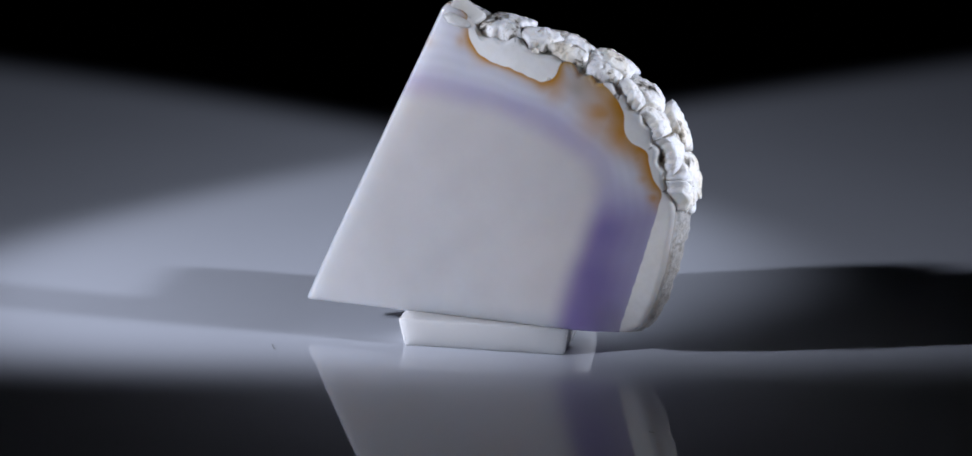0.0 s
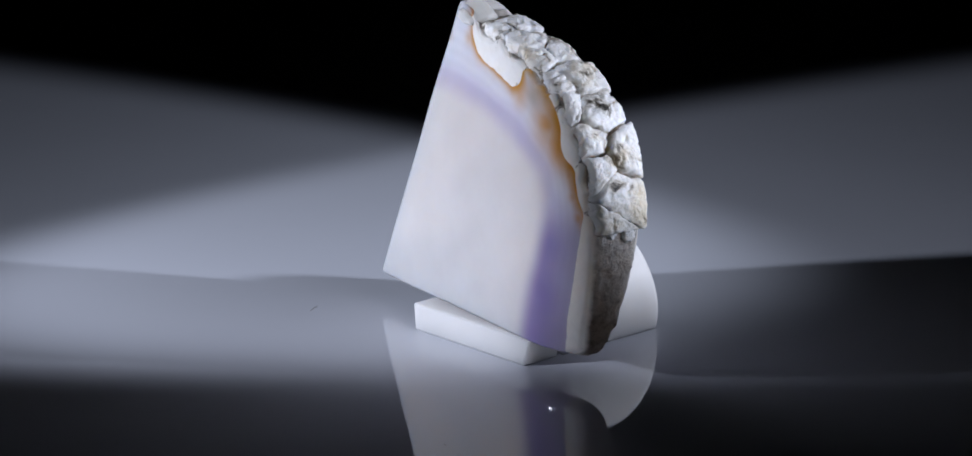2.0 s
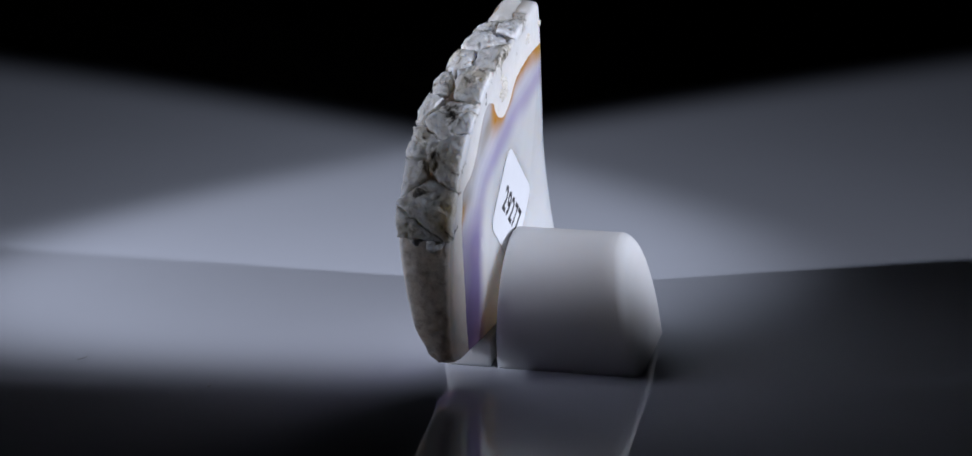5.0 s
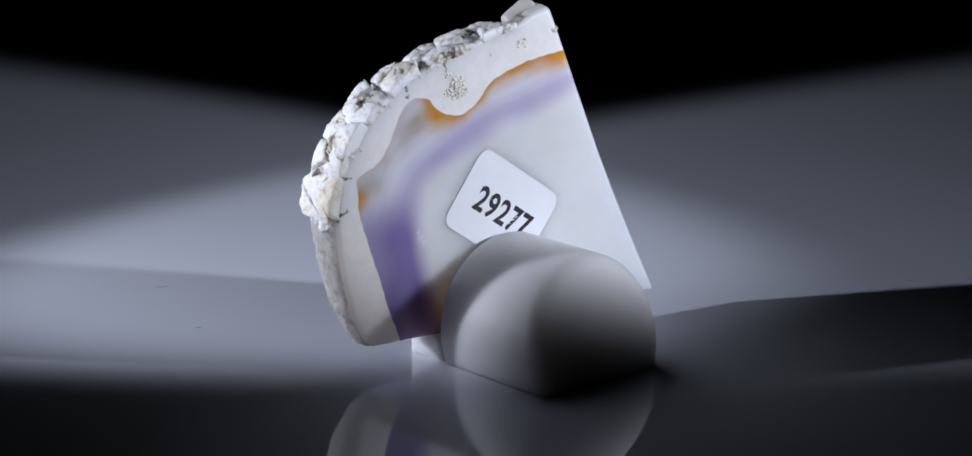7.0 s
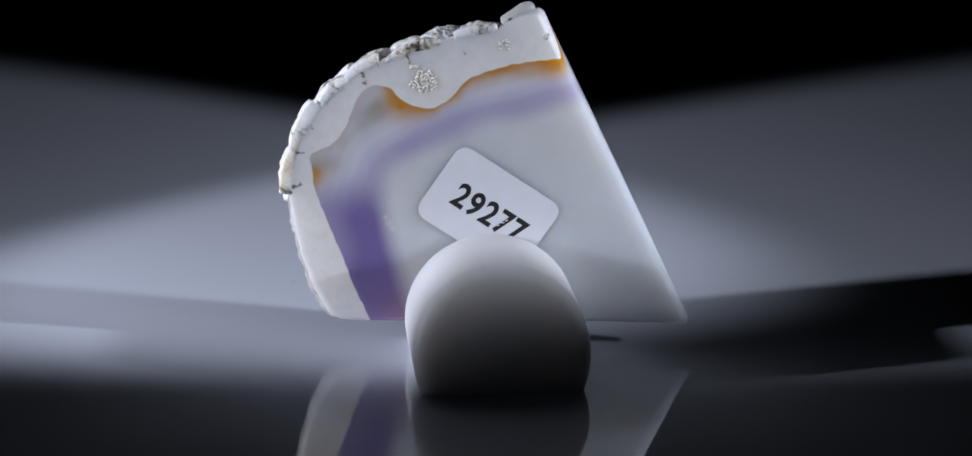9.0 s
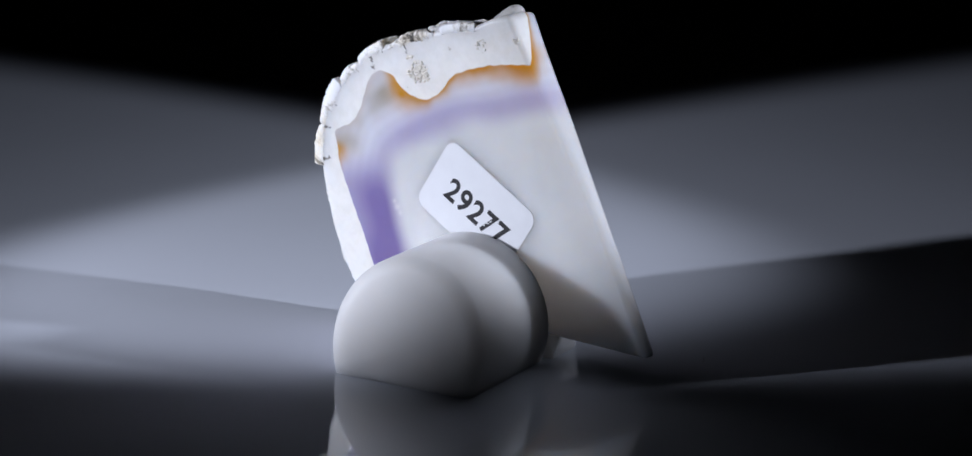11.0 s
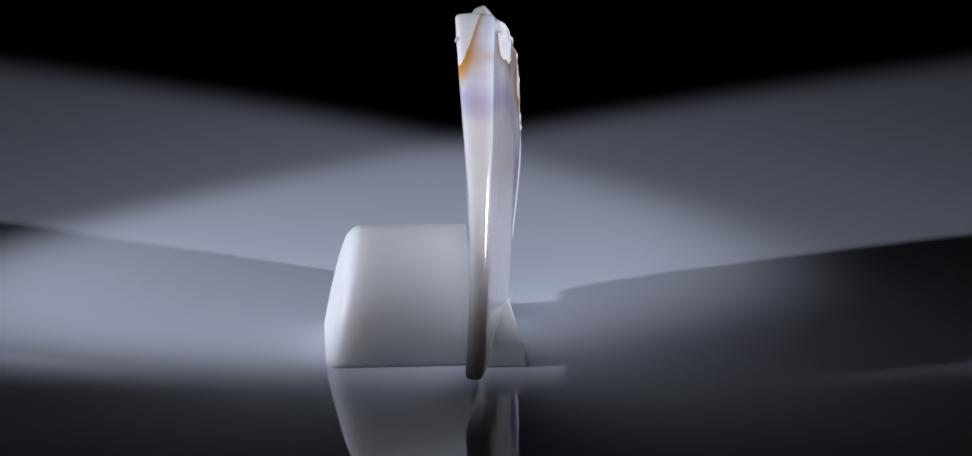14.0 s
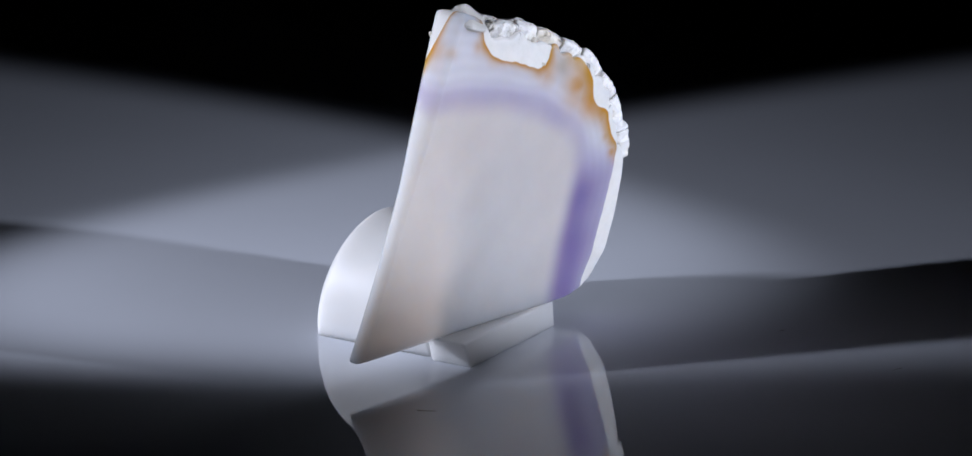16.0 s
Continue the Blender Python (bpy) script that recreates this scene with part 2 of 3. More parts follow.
def signed(points, poly):
    """Distance to a closed polygon, positive inside it."""
    p, a = np.asarray(points, float), np.asarray(poly, float)
    b = np.roll(a, -1, axis=0)
    best, inside = np.full(len(p), 1e9), np.zeros(len(p), bool)
    for (ax, ay), (bx, by) in zip(a, b):
        dx, dy = bx - ax, by - ay
        t = np.clip(((p[:, 0] - ax) * dx + (p[:, 1] - ay) * dy) / (dx * dx + dy * dy), 0, 1)
        best = np.minimum(best, np.hypot(p[:, 0] - ax - t * dx, p[:, 1] - ay - t * dy))
        if dy:
            hit = ((ay > p[:, 1]) != (by > p[:, 1])) & (p[:, 0] < dx * (p[:, 1] - ay) / dy + ax)
            inside ^= hit
    return np.where(inside, best, -best)


def waves(p, seed, size):
    """Cheap smooth noise in about -1..1."""
    rng = np.random.RandomState(seed)
    out = np.zeros(len(p))
    for _ in range(7):
        k = rng.normal(size=2) / size
        out += np.sin(p @ k * 6.0 + rng.uniform(0, 6.3))
    return out / 3.2


def rounded(poly, times=2):
    """Corner-cutting, so that lobes read as curves."""
    a = np.asarray(poly, float)
    for _ in range(times):
        b = np.roll(a, -1, axis=0)
        a = np.stack([0.75 * a + 0.25 * b, 0.25 * a + 0.75 * b], 1).reshape(-1, 2)
    return a


SMOKE = [(16.6, 47.4, 2.4, 0.6, 1), (23.0, 44.0, 2.0, 0.4, 1), (18.6, 43.0, 3.0, 0.75, 0), (22.0, 40.8, 2.4, 0.6, 0), (27.4, 33.4, 2.8, 0.7, 0), (29.6, 32.0, 1.3, 0.9, 0), (25.0, 37.4, 2.0, 0.45, 0)]
AMBER_FRONT = [(20.6, 43.0, 3.8, 0.8), (24.0, 40.0, 3.2, 0.8), (27.4, 36.2, 1.6, 0.75), (28.6, 32.8, 1.3, 0.7), (30.2, 29.6, 1.2, 0.8), (12.5, 46.6, 2.2, 0.6), (-4.6, 53.4, 1.3, 0.6), (-11.2, 53.0, 1.2, 0.4)]
AMBER_BACK = [(14.6, 43.4, 2.3, 1.0), (0.5, 48.6, 2.0, 0.4), (-5.0, 50.2, 2.0, 0.5), (-10.5, 50.8, 2.2, 0.75), (-11.4, 53.0, 2.6, 1.0), (29.2, 31.0, 1.6, 0.85), (13.0, 5.0, 6.0, 0.25)]
# Deep notches in the rind, not cut: their shaded depth is put into the colour.
CRACKS_FRONT = [(13.3, 56.5, 13.7, 50.8), (24.8, 52.0, 23.4, 45.8), (33.5, 42.5, 28.9, 37.8), (37.0, 31.2, 31.6, 30.7), (4.0, 57.5, 5.2, 54.0)]
CRACKS_BACK = [(14.7, 55.0, 13.0, 50.6), (12.6, 56.0, 12.9, 52.6), (22.0, 52.0, 20.3, 46.8), (31.0, 42.5, 29.6, 39.2), (36.0, 35.6, 31.2, 35.2), (6.5, 58.0, 5.0, 55.4), (35.4, 28.6, 31.4, 29.4)]


def crack_distance(p, cracks):
    best = np.full(len(p), 9.0)
    wob = p + np.stack([0.3 * waves(p, 41, 1.6), 0.3 * waves(p, 42, 1.6)], 1)
    for ax, ay, bx, by in cracks:
        dx, dy = bx - ax, by - ay
        t = np.clip(((wob[:, 0] - ax) * dx + (wob[:, 1] - ay) * dy) / (dx * dx + dy * dy), 0, 1)
        best = np.minimum(best, np.hypot(wob[:, 0] - ax - t * dx, wob[:, 1] - ay - t * dy) + 0.25 * t)
    return best


def banding(p, side):
    """Colour, depth into the rind and distance from a crack of the stone at (u, v) points; side 0 is the front face, 1 the back."""
    d = signed(p, rounded(RIND_FRONT)) * (1 - side) + signed(p, rounded(RIND_BACK)) * side + 0.10 * waves(p, 3, 3.5)
    q = -(signed(p, rounded(BAND_FRONT, 3)) * (1 - side) + signed(p, rounded(BAND_BACK, 3)) * side) + 0.35 * waves(p, 5, 18.0)
    low = step(-p[:, 1] + 0.25 * p[:, 0], -28.0, -17.0)
    # the back's core is lightened to make up for the weaker light there
    core = np.array([0.62, 0.597, 0.587]) * (1 - side[:, None]) + np.array([0.66, 0.668, 0.666]) * side[:, None] + 0.012 * waves(p, 8, 24.0)[:, None]
    pale = np.array([0.64, 0.645, 0.695])
    violet = np.array([0.315, 0.27, 0.48]) * (1 - low[:, None]) + np.array([0.215, 0.165, 0.36]) * low[:, None]
    amber = np.array([0.52, 0.245, 0.016])
    smoke = np.array([0.33, 0.285, 0.205])
    c = core + (pale - core) * step(q, -1.0, 3.0)[:, None]
    stripes = 0.014 * np.sin(q * 3.1 + waves(p, 9, 16.0)) * step(q, 0.5, 2.0)
    c = c + stripes[:, None]
    wide = 2.1 + 8.8 * low + 0.3 * side
    v = step(q, -3.4 - 1.2 * low, 0.8) * np.exp(-(np.maximum(q - 1.0, 0) / wide) ** 2) * (0.42 + 0.50 * low + 0.24 * side + 0.08 * waves(p, 11, 16.0) - 0.1 * side)
    c = c + (violet - c) * np.clip(v, 0, 1)[:, None]
    reach = 0.9 + 0.15 * waves(p, 12, 7.0)
    for blobs, share in ((AMBER_FRONT, 1 - side), (AMBER_BACK, side)):
        for bu, bv, br, bs in blobs:
            r2 = ((p[:, 0] - bu) ** 2 + (p[:, 1] - bv) ** 2) / (1.5 * br) ** 2
            reach = reach + share * bs * (1.35 - 0.4 * (1 - side)) * br * np.exp(-r2)
    a = np.exp(-(np.maximum(d, 0) / reach) ** 1.5) * step(p[:, 1], 26.0, 30.0) * np.clip(0.97 + 0.16 * waves(p, 14, 10.0), 0.3, 1)
    a = a * (1 - 0.8 * side * step(p[:, 0], 16.5, 19.0) * (1 - step(p[:, 0], 28.8, 29.6) * (1 - step(p[:, 1], 31.5, 33.0))))  # smoky instead of amber there
    for bu, bv, br, bs, bside in SMOKE:
        r2 = ((p[:, 0] - bu) ** 2 + (p[:, 1] - bv) ** 2) / br ** 2
        m = np.abs(side - bside) * bs * np.exp(-r2) * np.clip(0.75 + 0.35 * waves(p, 15, 8.0), 0, 1)
        c = c + (smoke - c) * m[:, None]
    for blobs, share in ((AMBER_FRONT, 1 - side), (AMBER_BACK, side)):
        for bu, bv, br, bs in blobs:
            r2 = ((p[:, 0] - bu) ** 2 + (p[:, 1] - bv) ** 2) / (1.0 * br) ** 2
            a = np.maximum(a, share * bs * np.exp(-r2) * np.clip(0.98 + 0.25 * waves(p, 16, 6.0), 0, 1))
    c = c + (amber - c) * np.clip(a, 0, 1)[:, None]
    # whole back painted brighter, since the lamps leave it too dim
    c = c * (1 + 0.08 * side[:, None])
    for bu, bv, br in ((17.0, 22.6, 0.55), (16.4, 21.6, 0.4), (17.6, 23.6, 0.35), (-2.4, 33.4, 0.25)):  # small chips in the polish; the last is a tiny glint put into the colour
        chip_glint = side * np.exp(-((p[:, 0] - bu) ** 2 + (p[:, 1] - bv) ** 2) / br ** 2) * 0.7
        c = c + (np.array([0.8, 0.79, 0.78]) - c) * chip_glint[:, None]
    crack = crack_distance(p, CRACKS_FRONT) * (1 - side) + crack_distance(p, CRACKS_BACK) * side
    return c, -d, crack


def resample(poly, n):
    a = np.asarray(list(poly) + [poly[0]], float)
    s = np.concatenate([[0], np.cumsum(np.hypot(*np.diff(a, axis=0).T))])
    t = np.linspace(0, s[-1], n, endpoint=False)
    return np.stack([np.interp(t, s, a[:, 0]), np.interp(t, s, a[:, 1])], 1)


def make_slab():
    n, rings, sides = 560, 62, 12
    rim = resample(OUTLINE, n)
    # soften the corners a little
    for _ in range(3):
        rim = (np.roll(rim, 1, 0) + 2 * rim + np.roll(rim, -1, 0)) / 4
    mid = np.array([1.0, 29.0])
    out = rim - mid
    tangent = np.roll(rim, -1, 0) - np.roll(rim, 1, 0)
    normal = np.stack([tangent[:, 1], -tangent[:, 0]], 1)
    normal /= np.linalg.norm(normal, axis=1)[:, None]
    cut = signed(rim, RIND_FRONT)
    crusty = step(-cut, 0.0, 1.0)
    left = step(-normal[:, 0], 0.75, 0.88)
    bulge = 0.35 + 0.75 * crusty + 0.15 * left
    crest = crusty * step(rim[:, 1], 27.0, 32.0)
    for _ in range(40):
        crest = (np.roll(crest, 1) + 2 * crest + np.roll(crest, -1)) / 4
    shelf = 0.5 * crest + 0.1 * crest * waves(rim, 52, 0.9)
    recess = crest * (2.1 + 0.75 * waves(rim, 53, 7.0))
    verts, uv, side, grain, gap_floor = [], [], [], [], []
    rows = []

    def ring(p, nn, s, g=0.0):
        rows.append(len(verts))
        grain.extend(g * crusty)
        gap_floor.extend((crest > 0.5) & (0.05 < s) & (s < 0.93))
        verts.extend((a * MM, -b * MM, c * MM) for (a, c), b in zip(p, nn))
        uv.extend(p)
        side.extend([s] * n)

    scale = 1 - np.linspace(1, 0, rings) ** 1.0
    scale = np.maximum(scale, 0.012)
    for s in scale:
        p = mid + out * s - normal * (recess * s)[:, None]
        ring(p, front_n(p[:, 0], p[:, 1]) - 0.35 * step(np.full(n, s), 0.985, 1.0), 0.0)
    for k in range(1, sides):
        f = k / sides
        lift = bulge * math.sin(math.pi * f) ** 0.6
        lumps = np.array([0.55 * noise.noise((a * 0.45, f * 4.0, c * 0.45)) + 0.3 * noise.noise((a * 1.3, f * 10.0, c * 1.3)) for a, c in rim])
        p = rim + normal * (lift * (1 - 0.9 * crest) + crusty * (1 - 0.8 * crest) * lumps - recess * (1 - f) - 0.3 * crest * math.sin(math.pi * f) - shelf * f)[:, None]
        p[:, 1] = np.maximum(p[:, 1], 4.62)
        b = back_n(p[:, 0], p[:, 1])
        ring(p, (front_n(p[:, 0], p[:, 1]) - 0.35) * (1 - f) + (b + 0.35) * f, f, min(1.0, 3 * math.sin(math.pi * f)))
    for s in scale[::-1]:
        p = mid + out * s
        p = p - normal * (shelf * step(np.full(n, s), 0.9, 1.0))[:, None]
        ring(p, back_n(p[:, 0], p[:, 1]) + 0.35 * step(np.full(n, s), 0.985, 1.0), 1.0)
    faces = []
    for a, b in zip(rows, rows[1:]):
        faces += [(a + i, a + (i + 1) % n, b + (i + 1) % n, b + i) for i in range(n)]
    faces.append(tuple(range(n))[::-1])
    faces.append(tuple(range(rows[-1], rows[-1] + n)))
    me = bpy.data.meshes.new("stone")
    me.from_pydata(verts, [], faces)
    me.polygons.foreach_set("use_smooth", [True] * len(me.polygons))
    colour, rind, crack = banding(np.asarray(uv), np.asarray(side))
    # under and between the crust blocks the stone takes the dark crack colour
    crack = np.where(np.asarray(gap_floor) > 0.5, np.minimum(crack, 0.2), crack)
    ca = me.attributes.new("band_colour", "FLOAT_COLOR", "POINT")
    ca.data.foreach_set("color", np.concatenate([np.clip(colour, 0, 1), np.ones((len(colour), 1))], 1).ravel())
    for key, values in (("rind_depth", rind), ("crack", crack)):
        me.attributes.new(key, "FLOAT", "POINT").data.foreach_set("value", values)
    sa = me.attributes.new("rough_side", "FLOAT", "POINT")
    sa.data.foreach_set("value", np.asarray(grain, float))
    me.materials.append(STONE)
    me.validate()
    bm = bmesh.new()
    bm.from_mesh(me)
    bmesh.ops.recalc_face_normals(bm, faces=bm.faces[:])
    bm.to_mesh(me)
    bm.free()
    return me


def nodule_mesh(seed, size, sharp=0.5):
    """An angular, broken lump of crust."""
    rng = random.Random(seed)
    bm = bmesh.new()
    bmesh.ops.create_icosphere(bm, subdivisions=5, radius=1.0)
    cuts = []
    for _ in range(11):
        d = Vector((rng.gauss(0, 1), rng.gauss(0, 1), rng.gauss(0, 1))).normalized()
        cuts.append((d, rng.uniform(0.66, 0.9)))
    off = Vector((seed * 3.7, seed * 1.3, seed * 2.9))
    for v in bm.verts:
        p = v.co * (1.1 + 0.12 * noise.noise(v.co * 1.4 + off))
        for d, h in cuts:
            over = p.dot(d) - h - 0.04 * noise.noise(p * 2.2 + d * 7.0)
            if over > 0:
                p -= d * over * (0.88 + 0.12 * sharp)
        p *= 1 + 0.10 * noise.noise(p * 2.3 + off) + 0.05 * noise.noise(p * 4.6 + off) + 0.02 * noise.noise(p * 9.0 + off) + 0.006 * noise.noise(p * 22.0 + off)
        v.co = Vector((p.x * size[0], p.y * size[1], p.z * size[2])) * MM
    return bm


def chunk_mesh():
    """A blocky piece of quartz with worn edges."""
    bm = bmesh.new()
    bmesh.ops.create_icosphere(bm, subdivisions=5, radius=1.0)
    for v in bm.verts:
        p = Vector([math.copysign(abs(c) ** 0.5, c) for c in v.co])
        p *= 1 + 0.10 * noise.noise(p * 0.9) + 0.05 * noise.noise(p * 2.4) + 0.02 * noise.noise(p * 6.0)
        p.x += 0.22 * p.z
        v.co = Vector((p.x * 3.1, p.y * (2.3 - 1.7 * p.z), p.z * (2.0 - 0.5 * p.x))) * MM
    return bm


CREST = [(34.4, 27.6), (34.2, 30.0), (34.0, 34.5), (32.0, 39.5), (29.0, 44.0), (25.0, 48.0), (20.5, 51.0), (15.0, 53.2), (10.0, 55.0), (5.0, 56.2), (0.0, 57.0), (-1.6, 57.5)]


def clipped(poly, mx, my, dx, dy):
    """The part of a convex polygon on the near side of the line through (mx, my) across (dx, dy)."""
    out = []
    for (ax, ay), (bx, by) in zip(poly, poly[1:] + poly[:1]):
        da, db = (ax - mx) * dx + (ay - my) * dy, (bx - mx) * dx + (by - my) * dy
        if da <= 0:
            out.append((ax, ay))
        if da * db < 0:
            t = da / (da - db)
            out.append((ax + (bx - ax) * t, ay + (by - ay) * t))
    return out


def crust_blocks():
    """The crust cracked into blocks: cells over the rim's length and the slab's thickness, each with its own height and tilt."""
    line = np.asarray(CREST)
    for _ in range(2):
        line = np.concatenate([line[:1], np.stack([0.75 * line[:-1] + 0.25 * line[1:], 0.25 * line[:-1] + 0.75 * line[1:]], 1).reshape(-1, 2), line[-1:]])
    along = np.concatenate([[0], np.cumsum(np.hypot(*np.diff(line, axis=0).T))])
    total = along[-1]
    rng = random.Random(77)
    thick = 10.0

    def place(sx, w, h):
        """Point at sx along the rim, w across it (0 front, 10 back), h over it."""
        u, v = np.interp(sx, along, line[:, 0]), np.interp(sx, along, line[:, 1])
        u2, v2 = np.interp(sx + 2.5, along, line[:, 0]), np.interp(sx + 2.5, along, line[:, 1])
        u1, v1 = np.interp(sx - 2.5, along, line[:, 0]), np.interp(sx - 2.5, along, line[:, 1])
        ln = math.hypot(u2 - u1, v2 - v1)
        u, v = u + h * (v2 - v1) / ln, v - h * (u2 - u1) / ln
        f = w / thick
        proud = 0.05 if h > -1.7 else -0.6
        n = (front_n(u, v) + proud) * (1 - f) + (back_n(u, v) - proud) * f
        return Vector((u, -n, v)) * MM

    seeds = []
    for _ in range(4000):
        c = (rng.uniform(0.5, total - 0.5), rng.uniform(0.8, thick - 0.8))
        room = 4.0 if c[1] < 3.0 else 5.0 if c[1] < 5.5 else 6.8
        if all(math.hypot((c[0] - o[0]) * 0.85, c[1] - o[1]) > room for o in seeds):
            seeds.append(c)
    blocks = []
    for i, (cx, cy) in enumerate(seeds):
        poly = [(0.0, 0.0), (total, 0.0), (total, thick), (0.0, thick)]
        gap = rng.choice((0.02, 0.08, 0.16, 0.3, 0.45)) * (0.6 if cy > 6.5 else 1.0)
        for j, (ox, oy) in enumerate(seeds):
            if j != i:
                dx, dy = ox - cx, oy - cy
                ln = math.hypot(dx, dy)
                poly = clipped(poly, cx + dx / 2 - dx / ln * gap, cy + dy / 2 - dy / ln * gap, dx, dy)
        poly = [(float(x), float(y)) for x, y in resample(poly, 84)]
        front, back = max(0.0, 1 - cy / 4.0), max(0.0, (cy - 7.0) / 3.0)
        high = rng.uniform(-0.15, 0.75) - rng.uniform(0.0, 1.3) * front - 0.1 * back + 1.8 * max(0.0, 1 - cx / 16.0)
        tx, ty = rng.uniform(-0.16, 0.16), rng.uniform(-0.10, 0.10)
        off = Vector((i * 5.3, i * 2.1, i * 3.7))
        turn = rng.uniform(0, 6.28)
        planes = []  # broken faces that slope away from the crown
        for k in range(5):
            way, tilt = turn + k * 1.257 + rng.uniform(-0.4, 0.4), rng.uniform(0.05, 0.34)
            planes.append((math.cos(way) * tilt, math.sin(way) * tilt * (0.35 if math.sin(way) > 0 and cy > 6.5 else 1.0), rng.uniform(0.25, 0.75)))
        ex = sum(x for x, y in poly) / len(poly)
        ey = sum(y for x, y in poly) / len(poly)
        edge = []
        for x, y in poly:  # ragged borders, but sawn flush at the two faces
            ragged = 0.45 * noise.noise(Vector((x * 0.8, y * 0.8, i * 9.1))) + 0.14 * noise.noise(Vector((x * 2.4, y * 2.4, i * 4.1))) - 0.1
            ln = math.hypot(x - ex, y - ey)
            yy = y if y < 0.02 or y > thick - 0.02 else min(max(y + (y - ey) / ln * ragged, 0.0), thick)
            yy = max(yy, 2.2 * abs(noise.noise(Vector((x * 0.22, 3.3, 1.0)))) + 0.4 * abs(noise.noise(Vector((x * 1.3, 7.7, 2.0)))))
            edge.append((x + (x - ex) / ln * ragged, yy))
        ringv = []
        for r, drop in [(k / 21.0, 0.0) for k in range(1, 17)] + [(0.82, 0.0), (0.87, 0.015), (0.915, 0.04), (0.95, 0.09), (0.975, 0.17), (0.992, 0.32), (1.0, 0.75), (1.0, 1.5), (0.98, 2.4), (0.96, 4.0)]:
            row = []
            for x, y in edge:
                px, py = ex + (x - ex) * r, ey + (y - ey) * r
                q = Vector((px, py, 0.0))
                bend = q + Vector((noise.noise(q * 0.7 + off), noise.noise(q * 0.7 - off), 0.0)) * 0.6
                ridge = 1.0 - abs(noise.noise(bend * 0.55 + off)) * 2.0
                pit = max(0.0, noise.noise(bend * 0.9 - off) - 0.22)
                facet = 0.2 * ridge + 0.9 * pit + 0.12 * noise.noise(q * 1.5 + off) + 0.11 * noise.noise(q * 3.4 + off)
                h = high + (px - ex) * tx + (py - ey) * ty + 0.45 - facet - drop + min(0.3, min(c - (px - ex) * gx - (py - ey) * gy for gx, gy, c in planes))
                h -= 0.9 * max(0.0, 1 - py / 2.2) ** 2 + 0.12 * max(0.0, 1 - (thick - py) / 1.2) ** 2
                row.append(place(px, py, max(h, -3.6)))
            ringv.append([tuple(p) for p in row])
        blocks.append(ring_solid(ringv))
    return blocks


def make_pocket(thing, u, v, back, radius, count, seed):
    """A pocket of tiny cream crystals sunk in the sawn white rind."""
    rng = random.Random(seed)
    bm = bmesh.new()
    for _ in range(count):
        a = rng.uniform(0, 6.3)
        r = radius * rng.random() ** 0.6 * (0.95 + 0.6 * noise.noise(Vector((math.cos(a) * 1.3, math.sin(a) * 1.3, seed * 1.7))))
        uu, vv = u + r * math.cos(a) * 1.15, v + r * math.sin(a) * 0.85
        nn = back_n(uu, vv) if back else front_n(uu, vv)
        size = rng.uniform(0.10, 0.36) * (1.3 - 0.5 * r / radius)
        made = bmesh.ops.create_icosphere(bm, subdivisions=1, radius=size * MM)["verts"]
        turn = Euler((rng.uniform(0, 3), rng.uniform(0, 3), rng.uniform(0, 3))).to_matrix()
        for w in made:
            w.co = turn @ Vector((w.co.x, w.co.y * 1.3, w.co.z * 0.8)) + Vector((uu, -nn + (-0.10 if back else 0.10), vv)) * MM
    return part("druse_pocket", bm, DRUSE, thing, "rough cream crystal pocket in the rind", False)


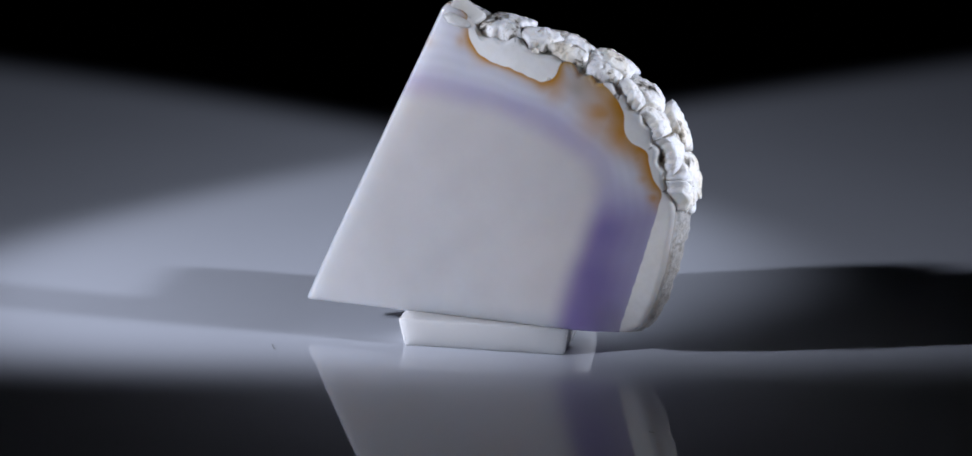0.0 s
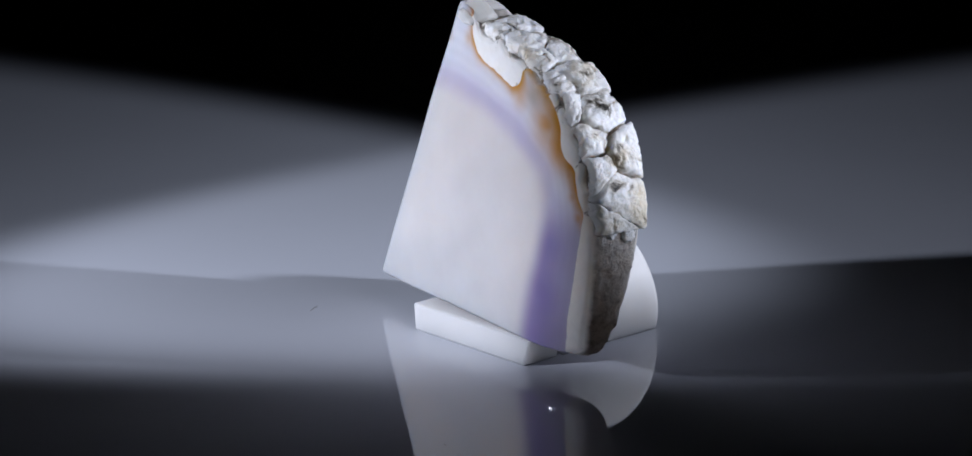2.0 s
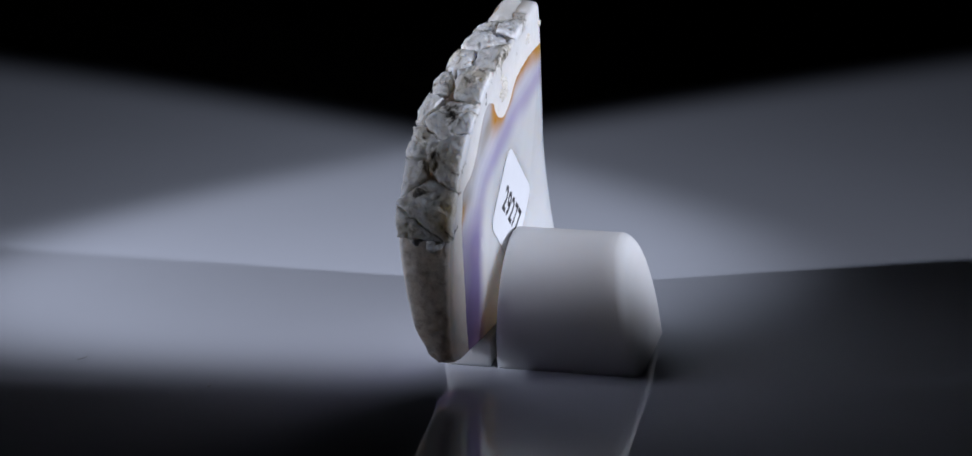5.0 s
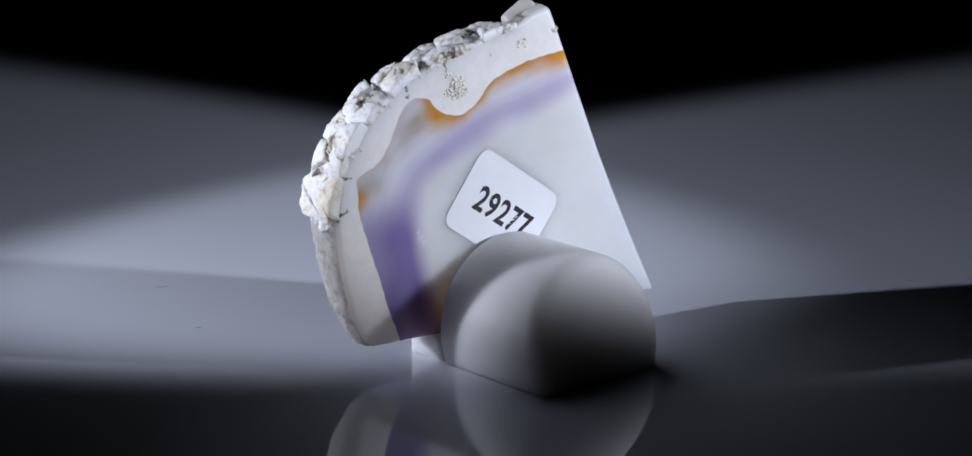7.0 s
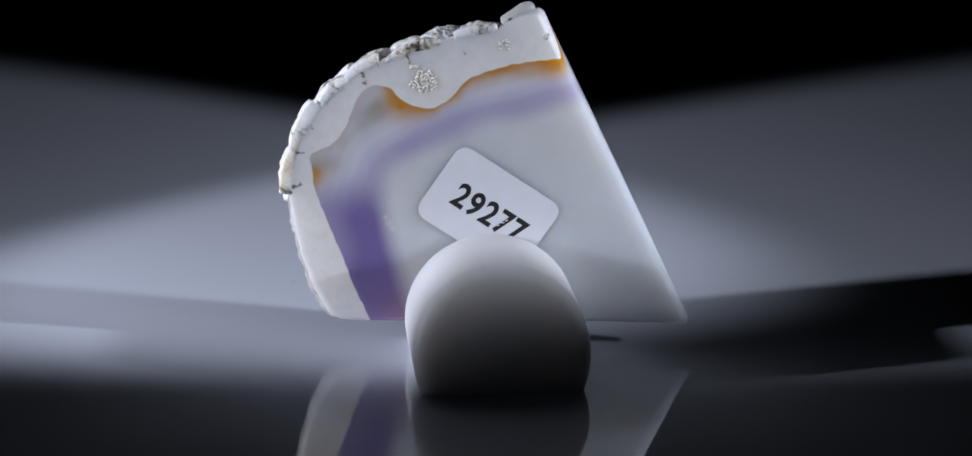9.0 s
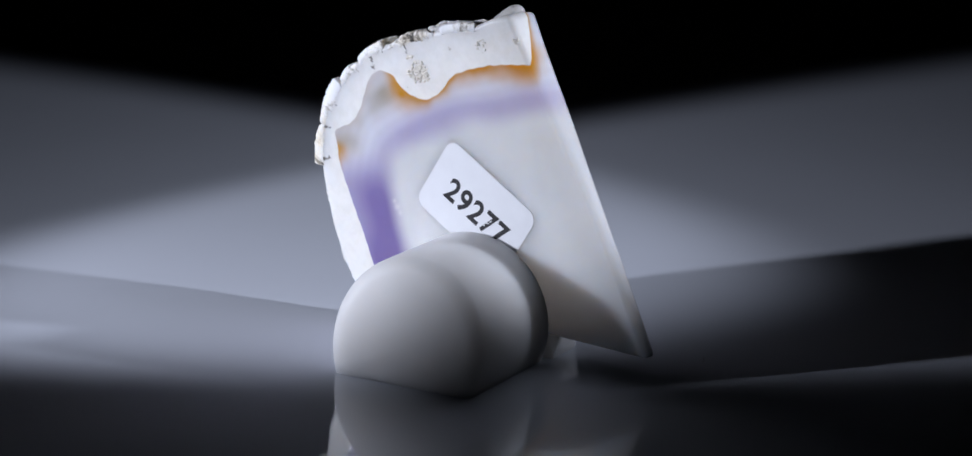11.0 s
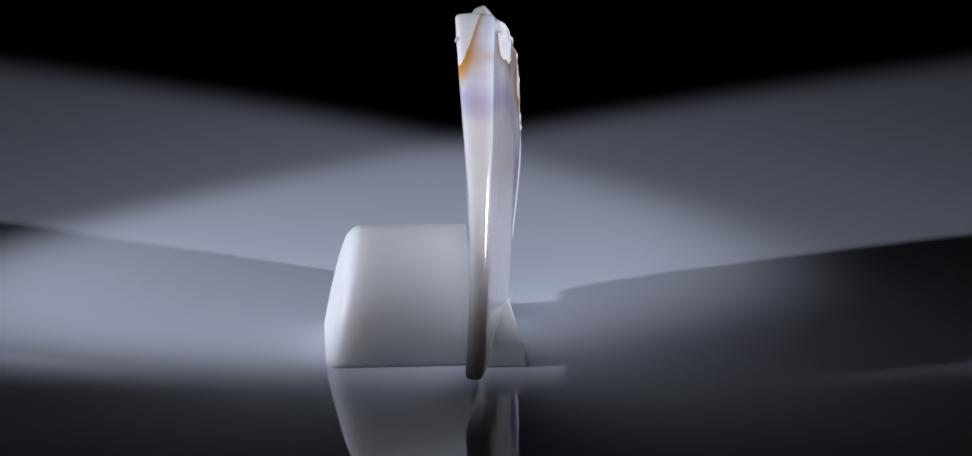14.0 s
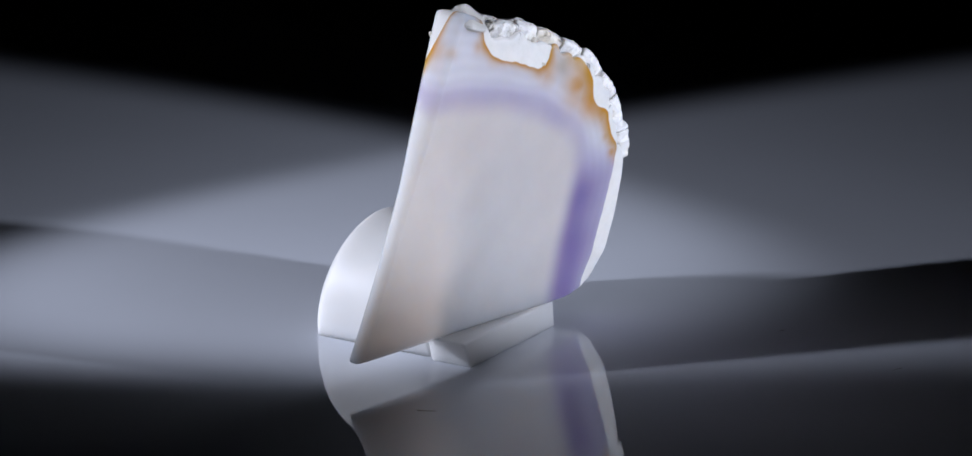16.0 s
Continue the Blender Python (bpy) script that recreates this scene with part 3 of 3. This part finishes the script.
def make_agate():
    thing = tagged(new("agate_specimen"), "polished banded agate slab, milky with violet bands and white crust", "mineral specimen")
    body = new("stone", make_slab())
    body.parent = thing
    tagged(body, "translucent milky chalcedony with violet and amber bands")
    # broken blocks of crust along the rim
    for bm in crust_blocks():
        part("crust_block", bm, CRUST, thing)
    # smaller lumps where the crust thins out to a skin
    for k, (u, v, n, r) in enumerate(((33.8, 27.2, -4.6, 1.7), (33.6, 27.6, -1.4, 1.5), (33.0, 24.6, -3.4, 1.2), (-7.4, 57.6, -3.6, 1.6))):
        bm = nodule_mesh(90 + k, (r, r * 1.1, r))
        bmesh.ops.translate(bm, verts=bm.verts[:], vec=Vector((u, -n, v)) * MM)
        part("crust_nodule", bm, CRUST, thing)
    chunk = part("quartz_chunk", chunk_mesh(), CRYSTAL, thing, "milky quartz chunk at the slab's top")
    chunk.matrix_basis = Matrix.Translation((-5.0 * MM, 1.0 * MM, 57.9 * MM)) @ Matrix.Rotation(radians(23), 4, "Y")
    for u, v, back, radius, count, seed in ((10.6, 47.8, True, 2.3, 190, 3), (12.4, 50.2, True, 0.8, 16, 4), (-2.6, 53.8, True, 1.1, 30, 5), (-9.6, 55.4, True, 0.6, 14, 6),
                                            (8.8, 53.0, False, 0.6, 12, 7), (11.2, 48.3, False, 0.35, 7, 8)):
        make_pocket(thing, u, v, back, radius, count, seed)
    # the paper sticker on the back
    frame_m = sticker_frame()
    bm = bmesh.new()
    w, h, r, t = 10.5, 7.45, 2.2, 0.08
    ringp = []
    for cx, cy, a0 in ((w - r, h - r, 0), (r - w, h - r, 90), (r - w, r - h, 180), (w - r, r - h, 270)):
        ringp += [(cx + r * math.cos(radians(a0 + a)), cy + r * math.sin(radians(a0 + a))) for a in np.linspace(0, 90, 9)]
    bm = ring_solid([[(x * MM, y * MM, 0.0) for x, y in ringp], [(x * MM, y * MM, t * MM) for x, y in ringp]])
    sticker = part("paper_sticker", bm, PAPER, thing, "white rounded paper sticker with black catalogue number", False)
    sticker.matrix_basis = frame_m
    for ch, x in zip("29277", (-5.75, -2.9, 0.0, 2.85, 5.6)):
        digit = digit_mesh(ch)
        ob = new("digit", digit)
        ob.parent = sticker
        ob.matrix_basis = Matrix.Translation(((x + 0.5) * MM, -0.6 * MM, (t + 0.01) * MM))
    for x, y, w, turn in ((3.15, -0.55, 0.9, 35), (2.75, -1.35, 0.7, 20), (3.6, 0.2, 0.5, 60)):  # rubbed spots in the print
        bm = bmesh.new()
        bmesh.ops.create_cube(bm, size=1.0)
        for vert in bm.verts:
            vert.co = Vector((vert.co.x * w, vert.co.y * 0.2, vert.co.z * 0.012)) * MM
        scuff = part("scuff", bm, PAPER, sticker, "", False)
        scuff.matrix_basis = Matrix.Translation((x * MM, y * MM, (t + 0.028) * MM)) @ Matrix.Rotation(radians(turn), 4, "Z")
    return thing


def sticker_frame():
    """Sticker space: x along the writing, y up it, z away from the back face."""
    u0, v0 = 0.05, 24.9
    lift = 0.02
    c = Vector((u0, -(back_n(u0, v0) - lift), v0)) * MM
    along = Vector((-0.826, 0.0, -0.563))
    dn = -0.12 * along.x - 0.07 * along.z
    along.y = -dn
    along.normalize()
    zn = Vector((-0.12, 1.0, -0.07)).normalized()
    zn = (zn - along * zn.dot(along)).normalized()
    up = zn.cross(along)
    return Matrix.Translation(c) @ Matrix((along, up, zn)).transposed().to_4x4()


def digit_mesh(ch):
    cu = bpy.data.curves.new("digit", "FONT")
    cu.body, cu.size, cu.align_x, cu.align_y = ch, 6.1 * MM, "CENTER", "CENTER"
    cu.offset, cu.extrude = 0.15 * MM, 0.006 * MM
    ob = bpy.data.objects.new("digit_tmp", cu)
    scene.collection.objects.link(ob)
    bpy.context.view_layer.update()
    me = bpy.data.meshes.new_from_object(ob.evaluated_get(bpy.context.evaluated_depsgraph_get()))
    bpy.data.objects.remove(ob)
    me.materials.clear()
    me.materials.append(INK)
    me.transform(Matrix.Diagonal((0.84, 1.0, 1.0, 1.0)))
    return me


def make_lint(x, y, length, turn, bend):
    """A short dark fibre lying on the sheet; x, y and length in millimetres."""
    cu = bpy.data.curves.new("lint_fibre", "CURVE")
    cu.dimensions, cu.bevel_depth, cu.bevel_resolution = "3D", 0.036 * MM, 1
    line = cu.splines.new("POLY")
    line.points.add(8)
    for k, p in enumerate(line.points):
        a = (k / 8 - 0.5) * length
        c, w = math.cos(radians(turn)), math.sin(radians(turn))
        b = bend * (a / length * 2) ** 2 * length
        p.co = ((x + a * c - b * w) * MM, (y + a * w + b * c) * MM, 0.038 * MM, 1)
    tmp = bpy.data.objects.new("lint_tmp", cu)
    scene.collection.objects.link(tmp)
    bpy.context.view_layer.update()
    me = bpy.data.meshes.new_from_object(tmp.evaluated_get(bpy.context.evaluated_depsgraph_get()))
    bpy.data.objects.remove(tmp)
    me.materials.clear()
    me.materials.append(FIBRE)
    return tagged(new("lint_fibre", me), "thin dark lint fibre lying on the glossy sheet", "lint", "lint on the sheet")


cylinder = make_cylinder()
block = make_block()
agate = make_agate()
lint = [make_lint(*place) for place in ((11.0, -69.4, 2.6, 153.0, 0.15), (25.4, -46.1, 1.0, 148.0, 0.05), (-37.8, -3.3, 3.0, 284.0, 0.04))]


def motions():
    """Everything on the turntable turns clockwise about one upright axis."""
    for fibre in lint:
        walk(fibre, [(k * 0.5, pose(0, 0, 0, 0, 0, -RATE * k * 0.5)) for k in range(33)])
    for thing, yaw in ((cylinder, STAND_YAW), (block, STAND_YAW), (agate, SLAB_YAW)):
        walk(thing, [(k * 0.5, pose(0, 0, 0, 0, 0, yaw - RATE * k * 0.5)) for k in range(33)])


motions()
